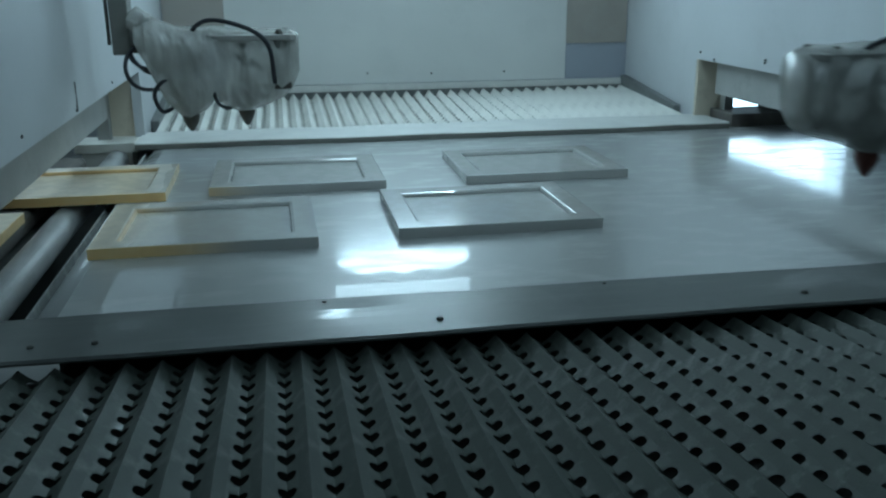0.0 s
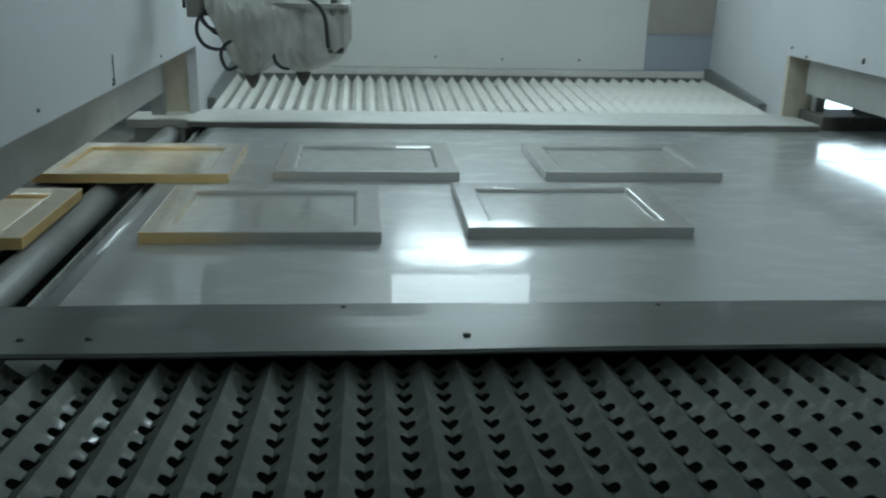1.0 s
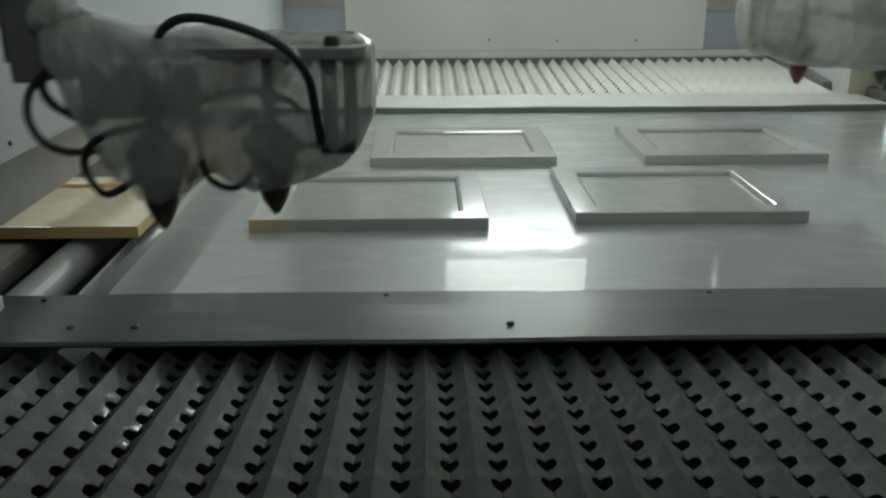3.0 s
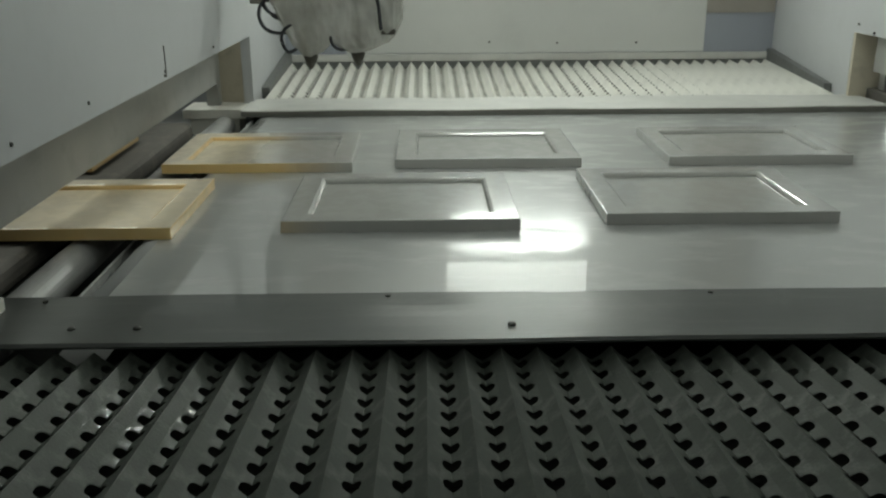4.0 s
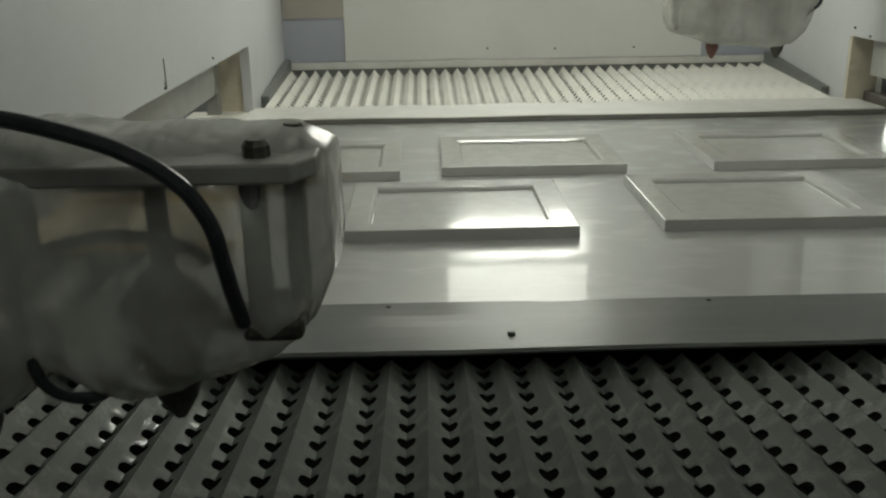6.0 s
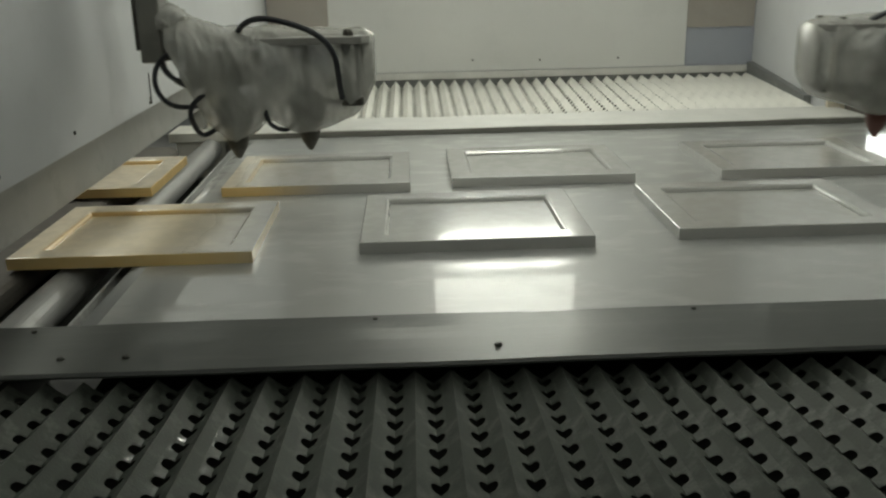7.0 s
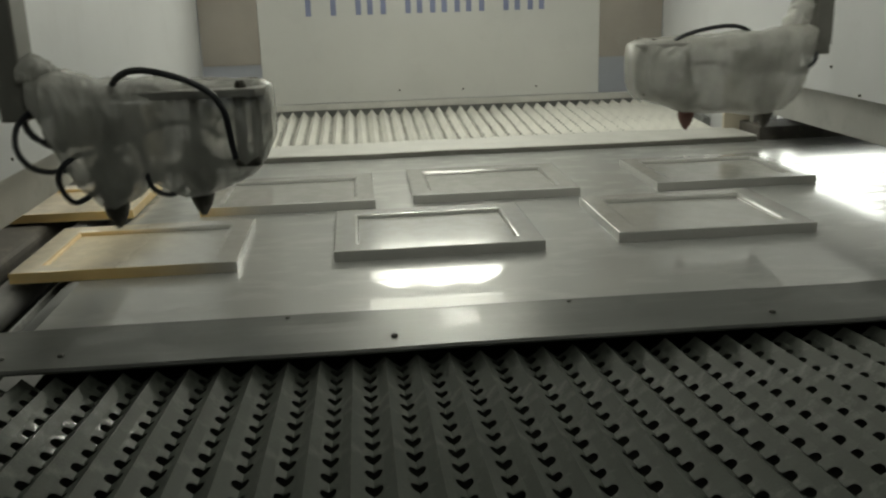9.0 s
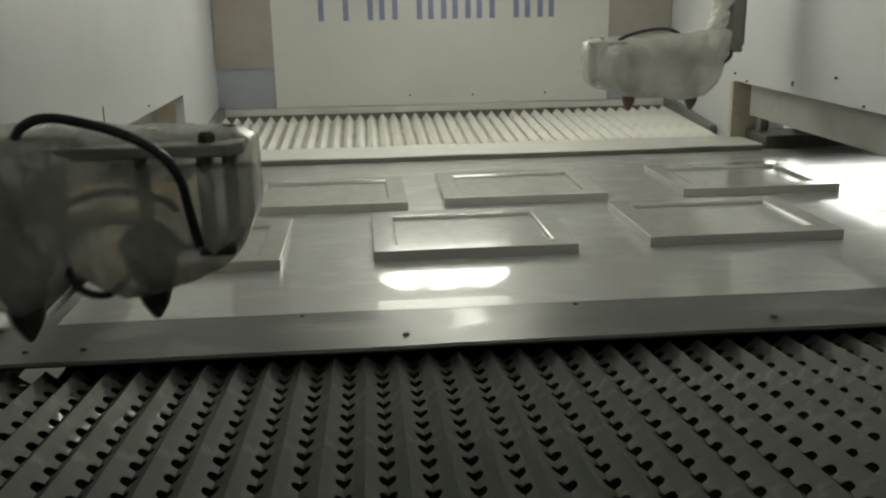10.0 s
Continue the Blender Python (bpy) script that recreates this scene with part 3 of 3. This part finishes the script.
for x, y in ((-2.4, 0.3), (-2.4, 1.6), (-0.8, 0.3), (-0.8, 1.6)):
    part("leg", box(x, x + 0.1, y, y + 0.1, 0, 0.599), M_dark, bed)
c = tagged(part("bearing_cover", join(box(-0.72, -0.528, 1.79, 1.93, 0.812, 0.842, 0.003), box(-0.70, -0.55, 1.80, 1.92, 0.70, 0.812)), M_cover), "cream painted bearing cover at the roller end", "cover")
c = tagged(part("bearing_cover", join(box(-0.76, -0.578, 0.17, 0.242, 0.812, 0.845, 0.003), box(-0.74, -0.60, 0.18, 0.23, 0.70, 0.812)), M_cover), "dusty cream bearing cover at the roller end", "cover")

# ---------------------------------------------------------------- lamps of the booth
lamp = tagged(part("wall_lamp", join(box(0.08, 0.73, YB - 0.05, YB - 0.0086, 1.408, 1.98, 0.004)), M_back), "white wall lamp with a grid of small bright emitters", "lamp")
bm = bmesh.new()
# pillow-shaped diffuser with rounded corners, bulging in three places
rings = []
for k, (grow, out) in enumerate(((1.0, 0.0), (0.985, 0.012), (0.93, 0.02), (0.8, 0.026), (0.5, 0.03), (0.2, 0.031))):
    ring = []
    for j in range(64):
        an = 2 * math.pi * j / 64
        cx, cz = math.copysign(abs(math.cos(an)) ** 0.5, math.cos(an)), math.copysign(abs(math.sin(an)) ** 0.7, math.sin(an))
        x, z = 0.405 + 0.285 * grow * cx, 1.483 + 0.062 * grow * cz * (1 + 0.14 * math.cos(3.2 * math.pi * cx * grow))
        ring.append(bm.verts.new((x, YB - 0.051 - out, z)))
    rings.append(ring)
for q, w in zip(rings, rings[1:]):
    for j in range(64):
        bm.faces.new((q[j], q[(j + 1) % 64], w[(j + 1) % 64], w[j]))
bm.faces.new(rings[-1])
part("diffuser", bm, M_diffuser, lamp, "bright milky diffuser with rounded corners")
bm = bmesh.new()
for i in range(38):
    for j in range(18):
        x, z = 0.110 + i * 0.0155, 1.598 + j * 0.0185
        bm.faces.new([bm.verts.new((x + a, YB - 0.052, z + b)) for a, b in ((0, 0), (0.0060, 0), (0.0060, 0.0125), (0, 0.0125))])
tagged(part("emitter_grid", bm, M_lamp, lamp, "grid of small square emitters"), kind="stuff")
# added batten body and tube for the rear fill, never in view
t = tagged(part("added_ceiling_lamp", box(-0.35, 1.21, 1.95, 2.15, ZC - 0.04, ZC - 0.002, 0.004), M_back), "white batten lamp added on the ceiling, out of view", "lamp")
part("tube", lathe([(0.013, -0.74), (0.013, 0.74)], "x", 12), M_tube, t, "glowing tube", m=pose(0.43, 2.05, ZC - 0.055))
t = tagged(part("header_lamp", box(-0.32, 0.32, -0.1, 0.1, 0.021, 0.06, 0.004), M_back, m=pose(0.43, 0.30, 2.42, 78, 0, 0)), "white panel lamp over the front opening, turned inwards", "lamp")
part("diffuser", box(-0.3, 0.3, -0.08, 0.08, 0.006, 0.0205, 0.003), M_tube, t, "glowing flat diffuser")
structure(part("header_wall", box(XL, XR, 0.05, 0.08, 2.3, ZC), M_wall), "white painted sheet over the front opening", "wall")


# ---------------------------------------------------------------- cabinet doors
def cabinet_door(label, w=0.43, d=0.35, t=0.022, rail=0.052):
    e = new("cabinet_door")
    tagged(e, label, "cabinet door", "doors on the belt")
    loops = [(0.0, 0.0), (0.0, t - 0.002), (0.0006, t - 0.0006), (0.002, t), (rail - 0.008, t), (rail - 0.006, t - 0.0012), (rail - 0.0035, t - 0.0016), (rail - 0.0005, t - 0.006), (rail, t - 0.0095)]
    bm = bmesh.new()
    rings = [[bm.verts.new(p) for p in ((i, i, z), (w - i, i, z), (w - i, d - i, z), (i, d - i, z))] for i, z in loops]
    for q, (a, b) in enumerate(zip(rings, rings[1:])):
        for k in range(4):
            bm.faces.new((a[k], a[(k + 1) % 4], b[(k + 1) % 4], b[k])).material_index = 1 if q < 2 else 2 if q > 4 else 0
    bm.faces.new(rings[0][::-1])
    fr = part("frame", bm, M_door, e)
    fr.data.materials.append(M_door_edge)
    fr.data.materials.append(M_door_bevel)
    part("centre_panel", box(rail - 0.0002, w - rail + 0.0002, rail - 0.0002, d - rail + 0.0002, 0.003, t - 0.0092), M_door, e)
    return e


SPEED = 0.055
DOORS = [
    (-0.826, 0.548, 0.0, "shaker cabinet door of raw yellow board, half sprayed"),
    (-0.208, 0.578, 0.2, "shaker cabinet door in wet pale grey lacquer"),
    (0.383, 0.606, 0.0, "shaker cabinet door in wet pale grey lacquer"),
    (-1.140, 1.055, 0.0, "shaker cabinet door of raw yellow board on the infeed"),
    (-0.545, 1.030, 0.3, "half sprayed shaker cabinet door, yellow board and grey lacquer"),
    (-0.018, 1.060, 0.0, "shaker cabinet door in wet pale grey lacquer"),
    (0.617, 1.066, 0.0, "shaker cabinet door in wet pale grey lacquer"),
]
doors = [cabinet_door(lab) for _, _, _, lab in DOORS]


# ---------------------------------------------------------------- spray heads
LEFT_BAG = ((-0.108, 0.236, 0.185), (-0.090, 0.242, 0.150), (-0.066, 0.247, 0.095), (-0.050, 0.240, 0.058), (-0.020, 0.229, 0.030), (0.003, 0.226, 0.026), (0.030, 0.226, 0.040),
            (0.055, 0.228, 0.062), (0.075, 0.226, 0.048), (0.105, 0.222, 0.033), (0.140, 0.220, 0.033), (0.180, 0.219, 0.047), (0.212, 0.218, 0.062), (0.236, 0.215, 0.085), (0.252, 0.206, 0.12))
RIGHT_BAG = ((-0.108, 0.238, 0.190), (-0.100, 0.242, 0.130), (-0.075, 0.243, 0.075), (-0.040, 0.238, 0.036), (0.0, 0.229, 0.026), (0.05, 0.227, 0.031), (0.09, 0.223, 0.034),
             (0.13, 0.220, 0.040), (0.18, 0.219, 0.056), (0.22, 0.218, 0.070), (0.242, 0.213, 0.080), (0.253, 0.206, 0.10))


def bag(X, gy, stations):
    """One plastic bag hung over arm and guns: sections along the arm, puckered into folds."""
    us = np.linspace(stations[0][0], stations[-1][0], 120)
    tops = np.interp(us, [q[0] for q in stations], [q[1] for q in stations])
    lows = np.interp(us, [q[0] for q in stations], [q[2] for q in stations])
    bm = bmesh.new()
    rings = []
    seg = 96
    for i, u in enumerate(us):
        f = (u + 0.108) / 0.36
        yc = 0.02 + gy * max(0, min(1, u / 0.125)) * 0.6
        ry = 0.066 * (1 if 0.06 < f < 0.94 else 0.72)
        zc, rz = (tops[i] + lows[i]) / 2, (tops[i] - lows[i]) / 2
        ring = []
        for k in range(seg):
            a = 2 * math.pi * k / seg
            ca, sa = math.cos(a), math.sin(a)
            y = math.copysign(abs(ca) ** 0.62, ca)
            z = math.copysign(abs(sa) ** 0.62, sa)
            n1 = noise.noise(Vector((u * 26, y * 1.1, z * 1.0 + gy * 40)))
            n2 = 0.5 - abs(noise.noise(Vector((u * 34 + z * 1.2, y * 2.2, z * 1.5 + 7))))
            n3 = 0.5 - abs(noise.noise(Vector((u * 85, y * 3.5 + 3, z * 3.2))))
            n4 = 0.5 - abs(noise.noise(Vector((u * 60 + y * 2.5, y * 5, z * 6.5 + 2))))
            g = 1 + 0.14 * n1 + 0.11 * n2 + 0.03 * n3 + 0.03 * n4
            gz = 1 + 0.06 * n1 + 0.03 * n3 + 0.02 * n4
            ring.append(bm.verts.new((X(u) + 0.004 * n2, yc + y * ry * g, zc + z * rz * gz)))
        rings.append(ring)
    for a, b in zip(rings, rings[1:]):
        for k in range(seg):
            bm.faces.new((a[k], a[(k + 1) % seg], b[(k + 1) % seg], b[k]))
    bm.faces.new(rings[0][::-1])
    bm.faces.new(rings[-1])
    return bm


def spray_head(side, sep, label, caps):
    """Two guns under an arm that reaches from a post. Along the arm: post at -0.11, outer gun at 0, inner gun at 0.125, end at 0.25."""
    e = new("spray_head")
    tagged(e, label, "spray gun", "spray heads of the booth")
    gy = sep[1]

    def X(u):
        return u if side > 0 else sep[0] - float(np.interp(u, (-0.5, 0.0, 0.125, 0.25, 0.35), (-0.5, 0.0, sep[0], sep[0] + 0.14, sep[0] + 0.24)))

    def bx(u0, u1, *q, **k):
        return box(min(X(u0), X(u1)), max(X(u0), X(u1)), *q, **k)

    def line(points, y0=0.0):
        return [(X(u), y0 + y, z) for u, z, y in points]

    # arm plate with its corner cut away
    bm = bmesh.new()
    outline = ((-0.10, -0.022), (0.235, -0.022), (0.248, 0.0), (0.248, 0.06), (0.225, 0.085), (-0.10, 0.085))
    lo = [bm.verts.new((X(u), y, 0.196)) for u, y in outline]
    hi = [bm.verts.new((X(u), y, 0.209)) for u, y in outline]
    bm.faces.new(lo[::-1])
    bm.faces.new(hi)
    for k in range(6):
        bm.faces.new((lo[k], lo[(k + 1) % 6], hi[(k + 1) % 6], hi[k]))
    bmesh.ops.recalc_face_normals(bm, faces=bm.faces)
    bmesh.ops.bevel(bm, geom=bm.edges[:], offset=0.002, segments=2, affect="EDGES", profile=0.5)
    part("arm_plate", bm, M_arm, e, "grey metal arm plate under film")
    for u, y in ((0.210, 0.002), (0.226, 0.055)):
        part("bolt", lathe([(0.009, 0.0), (0.009, 0.008), (0.006, 0.012)], "z", 8), M_gun, e, m=pose(X(u), y, 0.208))
    part("pipe", lathe([(0.009, 0.100), (0.009, 0.197)], "z", 12), M_beam, e, m=pose(X(0.206), 0.0, 0))
    part("pipe", lathe([(0.008, 0.100), (0.008, 0.197)], "z", 12), M_beam, e, m=pose(X(0.226), 0.045, 0))
    part("lower_bar", bx(0.192, 0.234, -0.010, 0.052, 0.084, 0.102, bevel=0.006), M_gun, e, "lower clamp bar")
    part("tie_bar", bx(0.12, 0.191, 0.004, 0.014, 0.088, 0.096, bevel=0.002), M_gun, e)
    part("valve_block", bx(-0.085, 0.045, 0.0, 0.06, 0.125, 0.186, bevel=0.012), M_valve, e, "brownish valve block under film")
    part("post", bx(-0.158, -0.118, 0.0, 0.07, 0.168, 1.42, bevel=0.004), M_post, e, "upright grey carriage post")
    part("stub", bx(-0.155, -0.085, 0.004, 0.066, 0.172, 0.186, bevel=0.003), M_gun, e)
    part("rod", lathe([(0.004, 0.19), (0.004, 1.40)], "z", 8), M_gun, e, m=pose(X(-0.166), 0.02, 0))
    for u, cap in zip((0.0, 0.125), caps):
        y = gy * u / 0.125
        g = part("gun", join(lathe([(0.018, 0.035), (0.026, 0.05), (0.030, 0.062), (0.030, 0.095), (0.020, 0.108), (0.009, 0.116), (0.007, 0.187)], "z", 20),
                             box(-0.012, 0.012, -0.040, -0.012, 0.066, 0.10, 0.003), box(-0.036, 0.036, -0.008, 0.012, 0.072, 0.09, 0.003)), M_gun, e, m=pose(X(u), y, 0))
        part("nozzle", lathe([(0.004, -0.006), (0.008, 0.0), (0.015, 0.012), (0.020, 0.026), (0.020, 0.05)], "z", 18), cap, g, "dark spray nozzle cap")
    part("plastic_wrap", bag(X, gy, LEFT_BAG if side > 0 else RIGHT_BAG), M_wrap, e, "crumpled translucent plastic film dusted with overspray", smooth=True)
    # bunched film at the post: a gathered collar, on one head drawn up along the post
    if side > 0:
        rise = ((-0.060, 0.205, 0.02), (-0.080, 0.226, 0.01), (-0.098, 0.243, 0.0), (-0.113, 0.250, 0.0))
    else:
        rise = ((-0.050, 0.200, 0.03), (-0.074, 0.236, 0.03), (-0.092, 0.28, 0.03), (-0.103, 0.34, 0.03), (-0.108, 0.42, 0.035), (-0.112, 0.5, 0.035))
    sl = tube(line(rise), 0.024 if side > 0 else 0.027, 32, 14)
    for q in sl.verts:
        k = noise.noise(q.co * 45) * 0.012 + (0.5 - abs(noise.noise(q.co * 90))) * 0.008
        q.co += Vector((k, -k * 0.7, 0.3 * k))
    part("plastic_collar", sl, M_wrap, e, "bunched plastic film at the post", smooth=True)
    part("hose", tube(line(((0.012, 0.212, 0.0), (0.030, 0.232, -0.02), (0.056, 0.243, -0.032), (0.092, 0.241, -0.044), (0.140, 0.226, -0.046), (0.172, 0.205, -0.044), (0.188, 0.178, -0.040), (0.192, 0.148, -0.032), (0.193, 0.125, -0.02), (0.195, 0.10, -0.006)), -0.004 if side > 0 else 0.045), 0.0052), M_hose, e, "black air hose")
    if side > 0:
        part("hose", tube(line(((0.046, 0.146, -0.02), (0.0, 0.127, -0.046), (-0.04, 0.118, -0.055), (-0.066, 0.098, -0.052), (-0.071, 0.071, -0.045), (-0.056, 0.042, -0.03), (-0.02, 0.06, -0.01)), 0.010), 0.0046), M_hose, e, "black air hose")
    part("hose", tube(line(((0.165, 0.13, 0.0), (0.154, 0.144, -0.01), (0.115, 0.159, -0.03), (0.077, 0.155, -0.045), (0.055, 0.14, -0.05), (0.056, 0.094, -0.052), (0.064, 0.058, -0.046), (0.09, 0.044, -0.03), (0.11, 0.06, 0.0)), 0.030), 0.0042), M_hose, e, "black air hose")
    if side > 0:
        part("hose", tube(line(((-0.108, 0.186, 0.0), (-0.125, 0.165, -0.02), (-0.128, 0.135, -0.03), (-0.115, 0.108, -0.03), (-0.092, 0.094, -0.02), (-0.06, 0.092, 0.0)), -0.006), 0.0046), M_hose, e, "black air hose")
    for q in range(3):
        part("cable", tube(line(((-0.125, 0.172 + 0.004 * q, 0.01 * q), (-0.112, 0.155 + 0.003 * q, -0.02), (-0.09, 0.142 - 0.004 * q, -0.03 + 0.008 * q), (-0.06, 0.136 - 0.006 * q, -0.01))), 0.0042), M_hose, e, "black cable")
    return e


left_head = spray_head(1, (0.125, 0.06), "pair of spray guns on an arm wrapped in dusty plastic film", (M_gun, M_gun))
right_head = spray_head(-1, (0.193, 0.02), "pair of spray guns wrapped in film, one with a red cap", (M_gun, M_red))
for xa in (-0.50, 1.18):
    tagged(part("carriage_rail", join(box(xa, xa + 0.1, -0.6, 2.55, 2.43, 2.44), box(xa + 0.04, xa + 0.06, -0.6, 2.55, 2.44, 2.52)), M_rail), "overhead steel rail of a spray carriage", "rail")

LEFT_Y = ((0, 1.03), (0.25, 1.40), (0.5, 1.74), (0.63, 1.80), (0.78, 1.70), (1, 1.39), (1.5, 0.656), (2, -0.085), (2.2, -0.365), (2.42, -0.46), (2.55, -0.44), (2.7, -0.345),
          (3.0, 0.08), (3.5, 0.82), (3.9, 1.40), (4.1, 1.68), (4.25, 1.78), (4.5, 1.63), (5, 0.87), (5.5, 0.11), (5.7, -0.175), (6.08, -0.42), (6.4, -0.2), (6.8, 0.37), (7, 0.667),
          (7.5, 1.44), (7.7, 1.74), (7.85, 1.85), (8, 1.80), (8.3, 1.30), (8.5, 0.98), (9, 0.285), (9.3, -0.185), (9.5, -0.37), (9.68, -0.42), (9.82, -0.385), (10, -0.235))
RIGHT_Y = ((0, 0.25), (0.3, -0.15), (0.62, -0.42), (1, -0.1), (1.5, 0.66), (2, 1.426), (2.25, 1.68), (2.5, 1.77), (2.7, 1.6), (3.2, 0.85), (3.8, -0.05), (4.25, -0.42), (4.6, -0.1),
           (5.1, 0.62), (5.6, 1.37), (5.85, 1.72), (6.1, 1.84), (6.4, 1.53), (7, 0.68), (7.5, -0.07), (7.85, -0.45), (8.1, -0.32), (8.5, 0.25), (8.7, 0.54), (9, 1.0), (9.5, 1.69), (9.68, 1.77), (9.82, 1.73), (10, 1.57))


def motions():
    for ob, (x, y, turn, _) in zip(doors, DOORS):
        walk(ob, [(t / 2, pose(x + SPEED * (t / 2 - 4.5), y, BZ + 0.0005, 0, 0, turn)) for t in range(21)])
    walk(left_head, [(t, pose(-0.288, y, 1.0)) for t, y in LEFT_Y])
    walk(right_head, [(t, pose(0.915, y, 1.0)) for t, y in RIGHT_Y])


motions()
